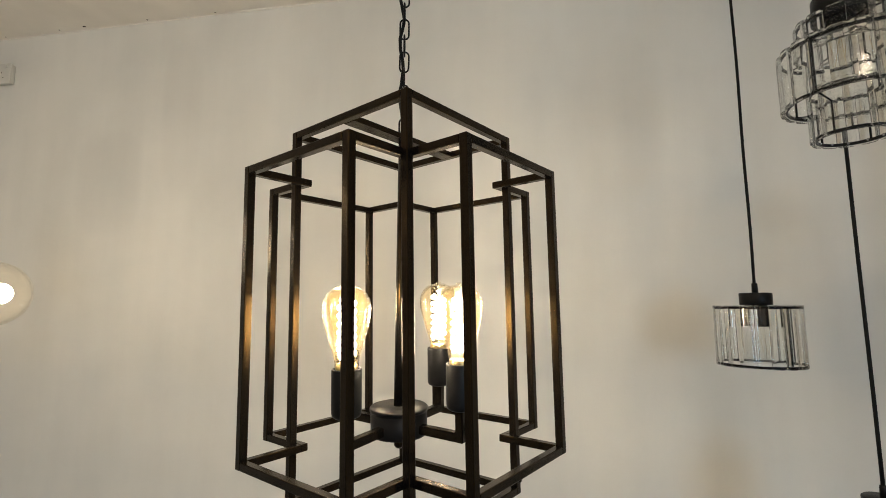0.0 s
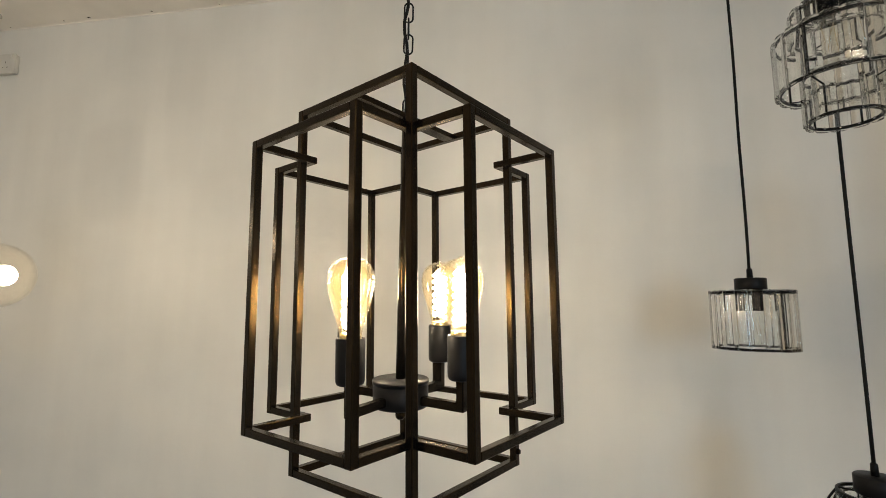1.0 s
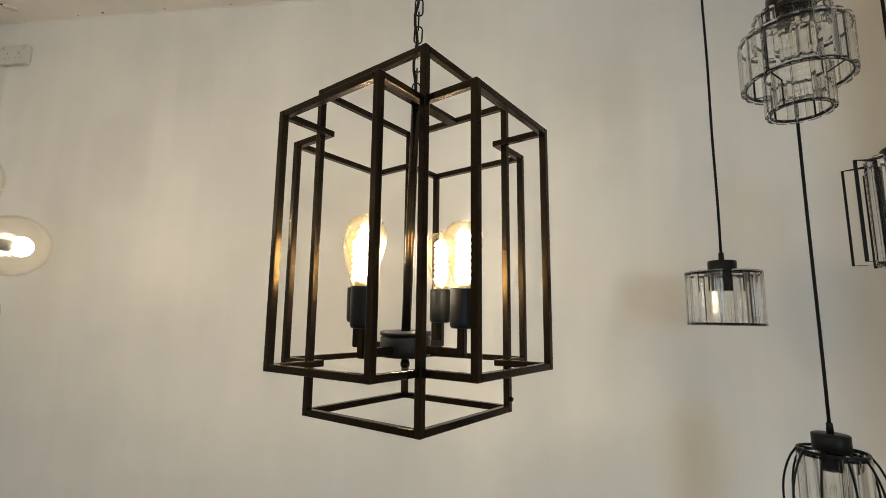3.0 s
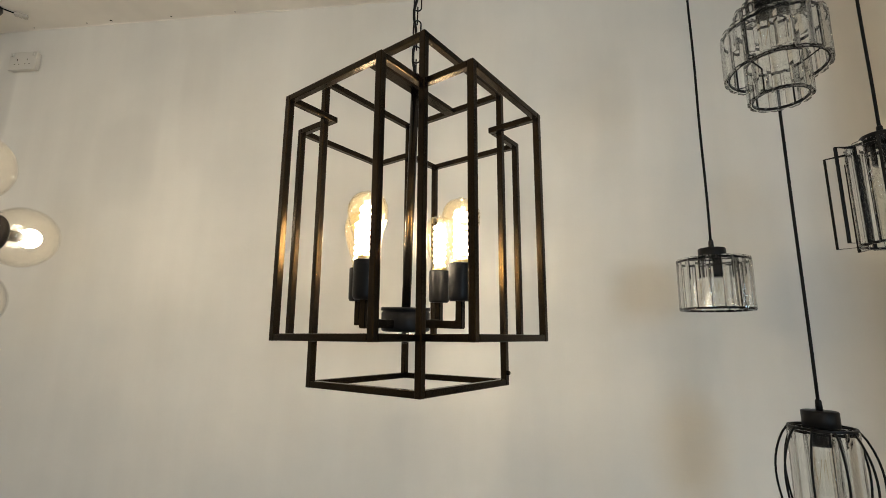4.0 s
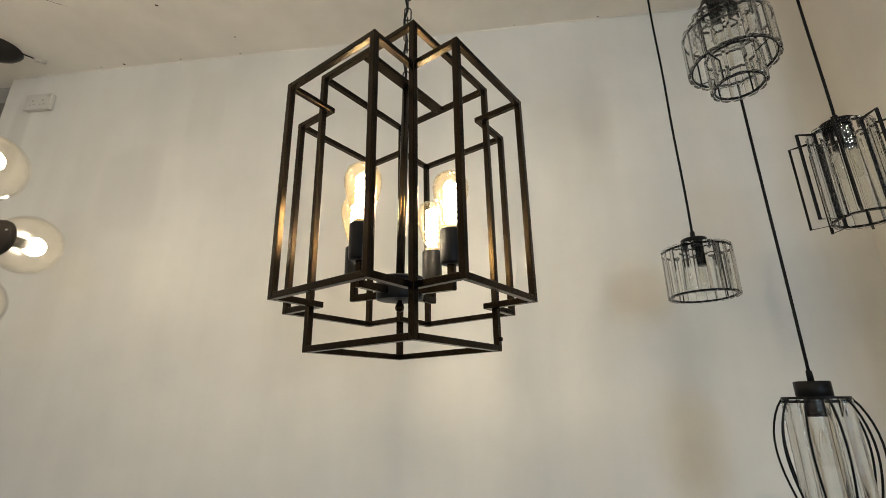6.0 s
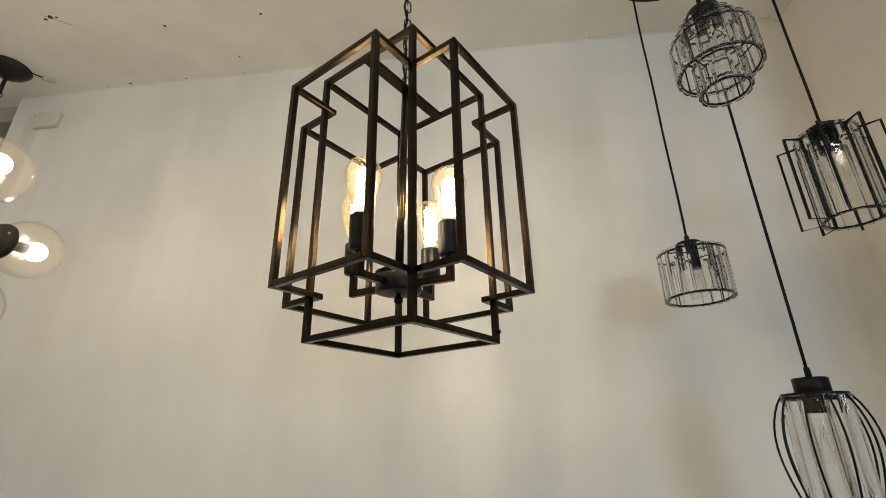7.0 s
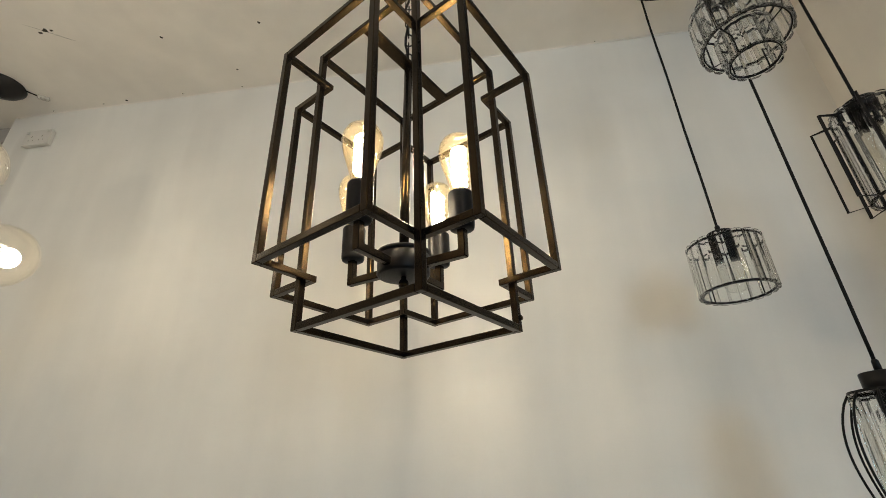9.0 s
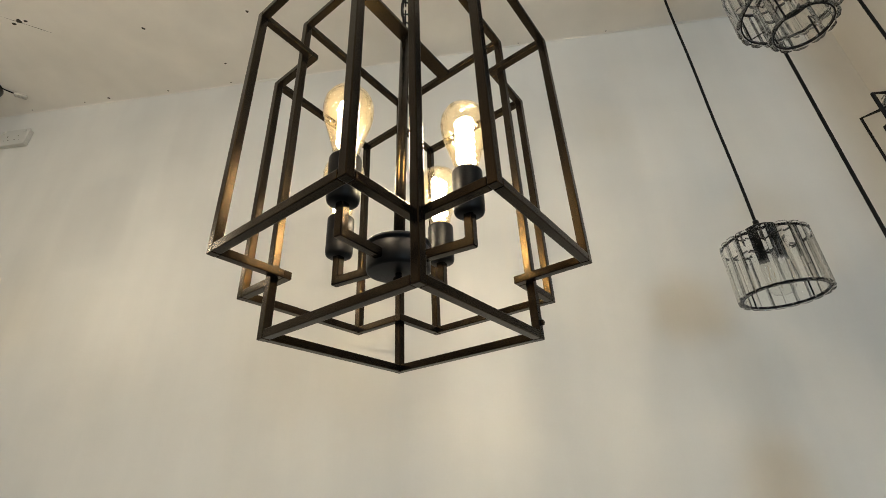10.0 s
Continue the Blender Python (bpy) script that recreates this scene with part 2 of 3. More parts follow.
def thing(name, m, label, category, group="", kind=""):
    ob = new(name)
    ob.empty_display_size = 0.05
    ob.matrix_basis = m
    return tagged(ob, label, category, group, kind)


def setting(name, bm, mats, label, category):
    return tagged(new(name, mesh_of(name, bm, mats)), label, category, kind="structure")


# ---- the room ----
def slab(name, lo, hi, mat, label, category):
    bm = bmesh.new()
    box(bm, lo, hi)
    return setting(name, bm, mat, label, category)


X0, X1, T = -3.6, 3.4, 0.15
slab("floor", (X0 - T, BACK - T, -0.1), (X1 + T, 3.2 + T, 0.0), floor_tile, "pale stone-coloured showroom floor", "floor")
slab("wall_back", (WALL_L, WALL_Y, 0.0), (WALL_R, WALL_Y + 0.2, CEILING), wall_paint, "off-white painted plaster wall with faint stains", "wall")
slab("wall_pier", (WALL_R, 0.75, 0.0), (WALL_R + 0.2, 2.1 + T, CEILING), pier_paint, "warm white painted plaster return wall", "wall")
slab("wall_rear", (WALL_R, 3.2, 0.0), (X1, 3.2 + T, CEILING), side_paint, "plain white painted wall", "wall")
slab("wall_right", (X1, BACK - T, 0.0), (X1 + T, 3.2 + T, CEILING), side_paint, "plain white painted side wall", "wall")
slab("wall_left", (X0 - T, BACK - T, 0.0), (X0, 3.2 + T, CEILING), side_paint, "plain white painted side wall", "wall")
slab("wall_far", (X0, 2.1, 0.0), (WALL_R, 2.1 + T, CEILING), side_paint, "plain wall of the recess behind the corner", "wall")
slab("beam", (X0, 1.455, CEILING - 0.078), (WALL_L, WALL_Y + 0.2, CEILING), shade_paint, "grey beam under the recess ceiling, its shade put into the paint", "beam")

bm = bmesh.new()
edge = X0
for x0, x1, z0, z1 in (SHOP_FRONT, SIDE_WINDOW):
    box(bm, (edge, BACK - T, 0), (x0, BACK, CEILING))
    box(bm, (x0, BACK - T, 0), (x1, BACK, z0))
    box(bm, (x0, BACK - T, z1), (x1, BACK, CEILING))
    edge = x1
box(bm, (edge, BACK - T, 0), (X1, BACK, CEILING))
setting("wall_front", bm, side_paint, "plain white wall with a wide shop front and a window", "wall")

bm = bmesh.new()
box(bm, (X0 - T, BACK - T, CEILING), (X1 + T, 3.2 + T, CEILING + 0.12))
HOLES = ((-1.338, 1.068, 0.006), (-1.315, 1.062, 0.008), (-1.294, 1.065, 0.005), (-0.952, 1.147, 0.005), (-0.596, 1.145, 0.005), (-0.768, 1.317, 0.004),
         (-1.609, 1.397, 0.0025), (-1.383, 1.394, 0.003), (-1.28, 1.392, 0.0045), (-1.041, 1.396, 0.003), (-0.794, 1.398, 0.0025), (0.249, 1.402, 0.002), (0.54, 1.402, 0.0025))
for x, y, r in HOLES:
    ring = []
    for i in range(9):
        a = 2 * math.pi * i / 9
        q = r * random.uniform(0.55, 1.15)
        ring.append((x + q * 1.2 * math.cos(a), y + q * math.sin(a)))
    top = [bm.verts.new((px, py, CEILING - 0.0015)) for px, py in ring]
    mid = bm.verts.new((x, y, CEILING - 0.0005))
    rim = [bm.verts.new((x + (px - x) * 1.25, y + (py - y) * 1.25, CEILING + 0.001)) for px, py in ring]
    for i in range(9):
        j = (i + 1) % 9
        bm.faces.new((top[i], top[j], mid)).material_index = 1
        bm.faces.new((rim[i], rim[j], top[j], top[i])).material_index = 0
for x0, y0, x1, y1 in ((1.118, 1.398, 1.160, 1.403), (1.140, 1.385, 1.158, 1.402), (-1.368, 1.030, -1.262, 1.106), (-1.300, 1.080, -1.250, 1.115)):
    d = Vector((x1 - x0, y1 - y0, 0))
    n = Vector((-d.y, d.x, 0)).normalized() * 0.0007
    vs = [bm.verts.new(Vector((x0, y0, CEILING - 0.0006)) + d * k + n * q) for k, q in ((0, 0.2), (0.5, 1), (1, 0.2), (1, -0.2), (0.5, -1), (0, -0.2))]
    bm.faces.new(vs).material_index = 1
setting("ceiling", bm, [ceiling_paint, hole_dark], "beige-white plaster ceiling with small screw holes", "ceiling")


# hand-laid filler along the joint of wall and ceiling
bm = bmesh.new()
rings = []
for i in range(121):
    x = WALL_L + 0.01 + (WALL_R - WALL_L - 0.02) * i / 120
    d = 0.0035 + 0.0045 * abs(noise.noise(Vector((x * 9.0, 0.3, 0.0)))) + 0.002 * noise.noise(Vector((x * 40.0, 1.7, 0.0)))
    h = 0.0030 + 0.0050 * abs(noise.noise(Vector((x * 7.0, 4.1, 0.0))))
    rings.append([bm.verts.new(p) for p in ((x, WALL_Y + 0.001, CEILING + 0.001), (x, WALL_Y - d, CEILING + 0.001), (x, WALL_Y - d * 0.45, CEILING - h * 0.45), (x, WALL_Y + 0.001, CEILING - h))])
for p, q in zip(rings, rings[1:]):
    for i in range(4):
        bm.faces.new((p[i], p[(i + 1) % 4], q[(i + 1) % 4], q[i])).smooth = True
bm.faces.new(rings[0])
bm.faces.new(rings[-1])
setting("trim", bm, ceiling_paint, "uneven painted filler along the ceiling joint", "trim")


# ---- the wire-frame lantern ----
LANTERN = pose(-0.007, 0.8007, 2.058, 0.65, -0.69, 0) @ pose(0, 0, -2.058, 0, 0, -29.24)
A_OUT, B_LONG, B_SHORT, W = 0.1153, 0.1918, 0.1048, 0.0105
A_LO, A_HI, B_LO, B_HI = 1.535, 2.056, 1.6064, 1.9861
lantern = thing("lantern_pendant", LANTERN, "black square-tube cage lantern with four lit filament bulbs", "pendant light")


def bar(name, p, q, parent, label=""):
    """A square tube between two corners given by their outer extents; bevelled."""
    lo = [min(a, b) for a, b in zip(p, q)]
    hi = [max(a, b) for a, b in zip(p, q)]
    return part(name, soft_box(lo, hi, 0.0011, 2), black_metal, parent, label)


a, w = A_OUT, W
for sx in (-1, 1):
    for sy in (-1, 1):
        bar("post", (sx * a, sy * a, A_LO), (sx * (a - w), sy * (a - w), A_HI), lantern)
for z0, name in ((A_LO, "bottom_bar"), (A_HI - w, "top_bar")):
    for s in (-1, 1):
        bar(name, (s * a, -a + w, z0 + 0.0002), (s * (a - w), a - w, z0 + w - 0.0002), lantern)
        bar(name, (-a + w, s * a, z0 + 0.0002), (a - w, s * (a - w), z0 + w - 0.0002), lantern)
bar("cross_bar", (-0.011, -a + w, A_HI - 0.0105), (0.011, a - w, A_HI - 0.0025), lantern, "flat black bar that carries the chain")
L, S = B_LONG, B_SHORT
for k in range(4):
    turn = pose(0, 0, 0, 0, 0, 90 * k)
    for s in (-1, 1):
        part("outer_post", soft_box((L - w, min(s * S, s * (S - w)), B_LO), (L, max(s * S, s * (S - w)), B_HI), 0.0011), black_metal, lantern, m=turn)
    for z0 in (B_LO, B_HI - w):
        e = 0.0002
        part("outer_bar", soft_box((L - w, -S + w, z0 + e), (L, S - w, z0 + w - e), 0.0011), black_metal, lantern, m=turn)
        for s in (-1, 1):
            y0, y1 = sorted((s * S, s * (S - w)))
            start = S - w if s > 0 else S
            part("notch_bar", soft_box((start, y0, z0 + e), (L - w, y1, z0 + w - e), 0.0011), black_metal, lantern, m=turn)

bm = bmesh.new()
lathe(bm, [(0, 0.0), (0.0022, 0.0), (0.0022, 0.001), (0.0036, 0.0014), (0.0036, 0.0036), (0.003, 0.0044), (0, 0.0045)], 18, pose(0, 0, 0, 0, 90, 0))
part("thumb_screw", bm, black_metal, lantern, "small black thumb screw", pose(A_OUT - 0.0005, A_OUT - W / 2, A_LO + 0.020))

# hub, rod and arms hang a little off the middle of the cage
HUB = pose(-0.0125, 0.809, 1.6515, 3.5, 0.2, 0) @ pose(0, 0, -1.65, 0, 0, -23.8)
HUB_IN = LANTERN.inverted() @ HUB
bm = bmesh.new()
lathe(bm, [(0, 1.620), (0.036, 1.620), (0.039, 1.621), (0.040, 1.624), (0.040, 1.650), (0.0385, 1.6515), (0.0385, 1.653), (0.041, 1.6535), (0.0412, 1.6575), (0.040, 1.659), (0.0, 1.6595)], 48)
part("hub", bm, pendant_black, lantern, "black drum hub with a lid", HUB_IN)
bm = bmesh.new()
lathe(bm, [(0, 1.600), (0.004, 1.6008), (0.007, 1.604), (0.0078, 1.608), (0.0068, 1.6125), (0.004, 1.616), (0.0038, 1.6205), (0, 1.6205)], 20)
part("finial", bm, black_metal, lantern, "small black ball finial", HUB_IN)
rod_top = LANTERN.inverted() @ Vector((-0.007, 0.8007, A_HI - 0.008))
rod_low = LANTERN.inverted() @ Vector((-0.0125, 0.809, 1.658))
bm = bmesh.new()
tube(bm, [rod_low, rod_top], 0.0075, 20)
part("rod", bm, black_metal, lantern, "glossy black centre rod")

ARM = 0.103


def st_profile(inset=0.0):
    """Teardrop filament bulb, base at 0."""
    pr = [(0.0125, 0.0), (0.0138, 0.010), (0.0172, 0.025), (0.0222, 0.042), (0.0268, 0.057), (0.0298, 0.071), (0.0306, 0.082), (0.0290, 0.092), (0.0243, 0.1010), (0.0172, 0.1070), (0.0095, 0.1095), (0.0048, 0.1103), (0.0032, 0.1125)]
    return [(max(r - inset, 0.001), z - (inset if z > 0.09 else 0)) for r, z in pr] + [(0, 0.1138 - inset)]


bm = bmesh.new()
lathe(bm, st_profile(), 40)
lathe(bm, st_profile(0.0014), 40)
bulb_mesh = mesh_of("bulb_glass", bm, amber_glass)
bm = bmesh.new()
coil = [2 * math.pi * 6.5 * i / 130 for i in range(131)]
tube(bm, [(0.0098 * math.cos(u), 0.0098 * math.sin(u), 0.022 + 0.068 * u / coil[-1]) for u in coil], 0.0026, 8)
filament_mesh = mesh_of("filament", bm, filament_glow)
bm = bmesh.new()
lathe(bm, [(0, 0), (0.006, 0), (0.005, 0.010), (0.003, 0.016), (0.0028, 0.022), (0, 0.022)], 14)
tube(bm, [(0, 0, 0.02), (0, 0, 0.098)], 0.0012, 6)
stem_mesh = mesh_of("stem", bm, lamp_glass)
bm = bmesh.new()
lathe(bm, [(0, 1.669), (0.0155, 1.669), (0.0175, 1.6705), (0.0186, 1.674), (0.0188, 1.680), (0.0188, 1.7265), (0.0182, 1.728), (0.0165, 1.728), (0.0160, 1.724), (0.0, 1.722)], 36)
cup_mesh = mesh_of("socket_cup", bm, pendant_black)
bm = bmesh.new()
lathe(bm, [(0.0, 0.0), (0.0135, 0.0), (0.0145, 0.002), (0.0138, 0.006), (0.0125, 0.0075), (0, 0.0075)], 24)
collar_mesh = mesh_of("collar", bm, brass)
for k in range(4):
    m = HUB_IN @ pose(0, 0, 0, 0, 0, 90 * k)
    place = m @ pose(ARM, 0, 0)
    bm = bmesh.new()
    h = 0.0058
    outline = [(0.036, 1.627), (ARM + h, 1.627), (ARM + h, 1.671), (ARM - h, 1.671), (ARM - h, 1.639), (0.036, 1.639)]
    lower = [bm.verts.new((x, -h, z)) for x, z in outline]
    face = bm.faces.new(lower)
    ext = bmesh.ops.extrude_face_region(bm, geom=[face])
    bmesh.ops.translate(bm, verts=[v for v in ext["geom"] if isinstance(v, bmesh.types.BMVert)], vec=(0, 2 * h, 0))
    bmesh.ops.recalc_face_normals(bm, faces=bm.faces[:])
    bmesh.ops.bevel(bm, geom=[e for e in bm.edges if e.calc_face_angle(0) > 0.5], offset=0.0012, segments=2, affect="EDGES")
    part("arm", bm, black_metal, lantern, "black square-tube arm bent upwards", m)
    part("socket_cup", cup_mesh, None, lantern, "matt black lamp holder", place)
    bulb = part("bulb", bulb_mesh, None, lantern, "lit teardrop filament bulb of pale amber glass", place @ pose(0, 0, 1.7205))
    part("filament", filament_mesh, None, bulb, "glowing yellow filament")
    part("stem", stem_mesh, None, bulb)
    part("collar", collar_mesh, None, bulb, "brass lamp collar", pose(0, 0, 0.006))


# ---- chain ----
def link_mesh(length, width, wire):
    pts = []
    r, half = width / 2, length / 2 - width / 2
    for i in range(9):
        c = math.pi * i / 8
        pts.append((r * math.cos(c), 0, half + r * math.sin(c)))
    for i in range(9):
        c = math.pi + math.pi * i / 8
        pts.append((r * math.cos(c), 0, -half + r * math.sin(c)))
    bm = bmesh.new()
    tube(bm, pts, wire, 8, closed=True)
    return mesh_of("link", bm, black_gloss)


LINK = 0.033
chain = thing("hanging_chain", pose(-0.007, 0.8007, A_HI), "black oval-link chain with a cable threaded through", "chain")
link = link_mesh(LINK, 0.0135, 0.0014)
step = LINK - 0.0062
count = int((CEILING - A_HI) / step) + 1
for i in range(count):
    part("link", link, None, chain, "", pose(0, 0, 0.010 + step * i, 0, 1.5 * math.sin(i * 2.1), 12 + 90 * (i % 2)))
bm = bmesh.new()
z1 = CEILING - A_HI
tube(bm, [(0.003 * math.sin(i * 1.3) - 0.004, 0.003 * math.cos(i * 1.7), 0.0 + z1 * i / 40) for i in range(41)], 0.0026, 8)
part("cable", bm, black_cable, chain, "thin black supply cable")


# ---- crystal pendants on one round canopy ----
def bulb_small(parent, z, r=0.025):
    """Unlit round bulb that hangs from its holder, top at z."""
    bm = bmesh.new()
    outer = [(0.0130, z), (0.0135, z - 0.012), (0.017, z - 0.024), (r * 0.88, z - 0.036), (r, z - 0.050), (r * 0.9, z - 0.064), (r * 0.6, z - 0.074), (0, z - 0.078)]
    lathe(bm, outer, 28)
    b = part("bulb", bm, lamp_glass, parent, "unlit clear glass bulb")
    bm = bmesh.new()
    for k in range(4):
        c = math.pi / 2 * k + 0.4
        tube(bm, [(0.004 * math.cos(c), 0.004 * math.sin(c), z - 0.015), (0.011 * math.cos(c + 0.6), 0.011 * math.sin(c + 0.6), z - 0.060)], 0.0005, 6)
    part("filament", bm, filament_cold, b, "unlit yellow filament strips")


def flat_ring(bm, radius, z, height=0.0045, thick=0.0024, sides=48):
    lathe(bm, [(radius - thick / 2, z), (radius + thick / 2, z), (radius + thick / 2, z + height), (radius - thick / 2, z + height), (radius - thick / 2, z)], sides)
    for f in bm.faces:
        f.smooth = False
    return bm


def strip_mesh(length, width, thick, ridge, mat):
    """A hanging crystal bar with bevelled face and cut ends, top at 0, its outer face towards +x."""
    bm = bmesh.new()
    sec = [(-thick * ridge, 0.0), (-thick / 2, -width / 2), (-thick * 0.05, -width / 2), (thick / 2, -width * 0.28), (thick / 2, width * 0.28), (-thick * 0.05, width / 2), (-thick / 2, width / 2)]
    rings = []
    for z, s in ((0, 0.84), (-0.0024, 1), (-length + 0.0024, 1), (-length, 0.84)):
        rings.append([bm.verts.new((x * (0.5 + s / 2), y * s, z)) for x, y in sec])
    for p, q in zip(rings, rings[1:]):
        for i in range(7):
            bm.faces.new((p[i], p[(i + 1) % 7], q[(i + 1) % 7], q[i]))
    bm.faces.new(list(reversed(rings[0])))
    bm.faces.new(rings[-1])
    return mesh_of("crystal_bar", bm, mat)


stud_mesh = mesh_of("stud", lathe(bmesh.new(), [(0, 0.0022), (0.0016, 0.0016), (0.0021, 0.0), (0.0021, -0.001), (0, -0.001)], 10), steel)


def tier(parent, radius, z_top, length, count, width, thick=0.006, turn=0.0, studs=True, low=True, shade=True, ridge=0.53, mat=None):
    """One drum: an upper and a lower black band with crystal bars fixed round the outside."""
    for z in (z_top - 0.007, z_top - length + 0.001) if low else (z_top - 0.007,):
        part("band", flat_ring(bmesh.new(), radius, z), black_gloss, parent, "thin black metal band")
    mesh = strip_mesh(length, width, thick, ridge, mat or thin_crystal)
    for i in range(count):
        c = 360 * i / count + turn + random.uniform(-1, 1)
        m = pose(0, 0, 0, 0, 0, c) @ pose(radius + thick / 2 + 0.0014, 0, z_top, random.uniform(-0.6, 0.6), random.uniform(-0.5, 0.5), random.uniform(-3, 3))
        part("crystal_bar", mesh, None, parent, "", m).visible_shadow = shade
        if studs:
            for z in (z_top - 0.004, z_top - length + 0.004) if low else (z_top - 0.004,):
                part("stud", stud_mesh, None, parent, "", pose(0, 0, 0, 0, 0, c) @ pose(radius - 0.0012, 0, z, 0, -90, 0))


def fitting(parent, z_top, radius, height, holder=0.042):
    """Cable grip, round cap and the lamp holder inside; z_top is the cap's top."""
    bm = bmesh.new()
    lathe(bm, [(0, z_top + 0.020), (0.0042, z_top + 0.020), (0.0052, z_top + 0.018), (0.0058, z_top), (0, z_top)], 18)
    part("cable_grip", bm, pendant_black, parent, "small black cable grip")
    bm = bmesh.new()
    lathe(bm, [(0, z_top + 0.0005), (radius - 0.0015, z_top), (radius, z_top - 0.0015), (radius, z_top - height + 0.001), (radius - 0.001, z_top - height), (0, z_top - height)], 40)
    part("cap", bm, pendant_black, parent, "round black metal cap")
    bm = bmesh.new()
    z = z_top - height
    lathe(bm, [(0, z), (0.019, z), (0.019, z - holder + 0.002), (0.0175, z - holder), (0, z - holder)], 28)
    part("lamp_holder", bm, black_gloss, parent, "black lamp holder")


def cord(parent, z_low, sway):
    bm = bmesh.new()
    n = 16
    tube(bm, [(sway * math.sin(i * 0.9) * 0.5, sway * math.sin(i * 0.7 + 1) * 0.5, z_low + (CEILING - 0.026 - z_low) * i / n) for i in range(n + 1)], 0.0030, 8)
    part("cord", bm, black_cable, parent, "black fabric-covered cord")


def spokes(parent, radius, z, count, turn=0.0, inner=0.018):
    for i in range(count):
        bm = bmesh.new()
        c = radians(turn + 360 * i / count)
        tube(bm, [(inner * math.cos(c), inner * math.sin(c), z), (radius * math.cos(c), radius * math.sin(c), z)], 0.0016, 6)
        part("spoke", bm, pendant_black, parent)


GROUP = "crystal pendants on one round canopy"
canopy = thing("ceiling_canopy", pose(0.715, 1.034, CEILING), "round black metal ceiling canopy holding four pendant cords", "ceiling canopy")
bm = bmesh.new()
lathe(bm, [(0, 0.0), (0.219, 0.0), (0.220, -0.002), (0.220, -0.024), (0.218, -0.026), (0, -0.026)], 64)
part("plate", bm, pendant_black, canopy)

# short drum
p = thing("crystal_pendant", pose(0.622, 1.172, 0), "short drum pendant of clear crystal bars, black cap, unlit", "pendant light", GROUP)
cord(p, 1.842, 0.002)
fitting(p, 1.826, 0.0285, 0.024)
tier(p, 0.0676, 1.801, 0.117, 20, 0.0218, 0.0065, ridge=0.72, mat=crystal)
spokes(p, 0.0676, 1.796, 4, 20)
for i in range(4):
    bm = bmesh.new()
    c = radians(20 + 90 * i)
    tube(bm, [(0.0662 * math.cos(c), 0.0662 * math.sin(c), 1.798), (0.0662 * math.cos(c), 0.0662 * math.sin(c), 1.690)], 0.0014, 6)
    part("upright", bm, pendant_black, p)
bulb_small(p, 1.765)

# two-tier drum
p = thing("crystal_pendant", pose(0.643, 0.887, 0), "stepped two-tier drum pendant of clear crystal bars, unlit", "pendant light", GROUP)
cord(p, 2.280, 0.002)
fitting(p, 2.264, 0.034, 0.038, 0.012)
tier(p, 0.0505, 2.226, 0.052, 14, 0.0232, 0.006, low=False, shade=False)
tier(p, 0.0745, 2.184, 0.088, 20, 0.0236, 0.0065, shade=False)
tier(p, 0.0425, 2.120, 0.078, 12, 0.0228, 0.006, 6, shade=False)
spokes(p, 0.0505, 2.221, 4, 30)
for i in range(4):
    bm = bmesh.new()
    c = radians(30 + 90 * i)
    tube(bm, [(r * math.cos(c), r * math.sin(c), z) for r, z in ((0.0490, 2.222), (0.0490, 2.182), (0.0728, 2.180), (0.0728, 2.101), (0.0412, 2.092), (0.0412, 2.045))], 0.0015, 6)
    part("bracket", bm, pendant_black, p, "bent black wire bracket")
bulb_small(p, 2.215)

# basket of bowed wires
p = thing("crystal_pendant", pose(0.734, 1.051, 0), "bowed black wire basket pendant round hanging crystal bars, unlit", "pendant light", GROUP)
cord(p, 1.508, 0.001)
fitting(p, 1.491, 0.0295, 0.029, 0.034)
tier(p, 0.0462, 1.459, 0.205, 11, 0.0245, 0.007, 5, ridge=0.72, mat=crystal)
spokes(p, 0.051, 1.461, 5, 0)
part("band", flat_ring(bmesh.new(), 0.0515, 1.459, 0.004, 0.004), pendant_black, p, "thin black metal band")
for i in range(10):
    bm = bmesh.new()
    c = radians(36 * i + 8)
    pts = []
    for k in range(15):
        s = k / 14
        r = 0.0515 + 0.0270 * math.sin(math.pi * s ** 0.8)
        pts.append((r * math.cos(c), r * math.sin(c), 1.461 - 0.210 * s))
    tube(bm, pts, 0.0019, 8)
    part("rib", bm, pendant_black, p, "bowed black wire rib")
part("band", flat_ring(bmesh.new(), 0.0515, 1.249, 0.004, 0.004), pendant_black, p, "thin black metal band")
bulb_small(p, 1.420)

# cylinder with wire fins
p = thing("crystal_pendant", pose(0.898, 1.025, 0), "crystal cylinder pendant with square black wire fins, unlit", "pendant light", GROUP)
cord(p, 2.042, 0.001)
fitting(p, 2.026, 0.034, 0.020)
tier(p, 0.052, 2.008, 0.206, 14, 0.0215, 0.006, 11, shade=False)
spokes(p, 0.052, 2.006, 4, 0)
for i in range(8):
    c = radians(140 + 45 * i)
    bm = bmesh.new()
    tube(bm, [(r * math.cos(c), r * math.sin(c), z) for r, z in ((0.053, 2.000), (0.092, 2.000), (0.092, 1.805), (0.053, 1.805), (0.053, 2.000))], 0.0022, square=True)
    part("fin", bm, pendant_black, p, "square black wire fin")
bulb_small(p, 1.972)


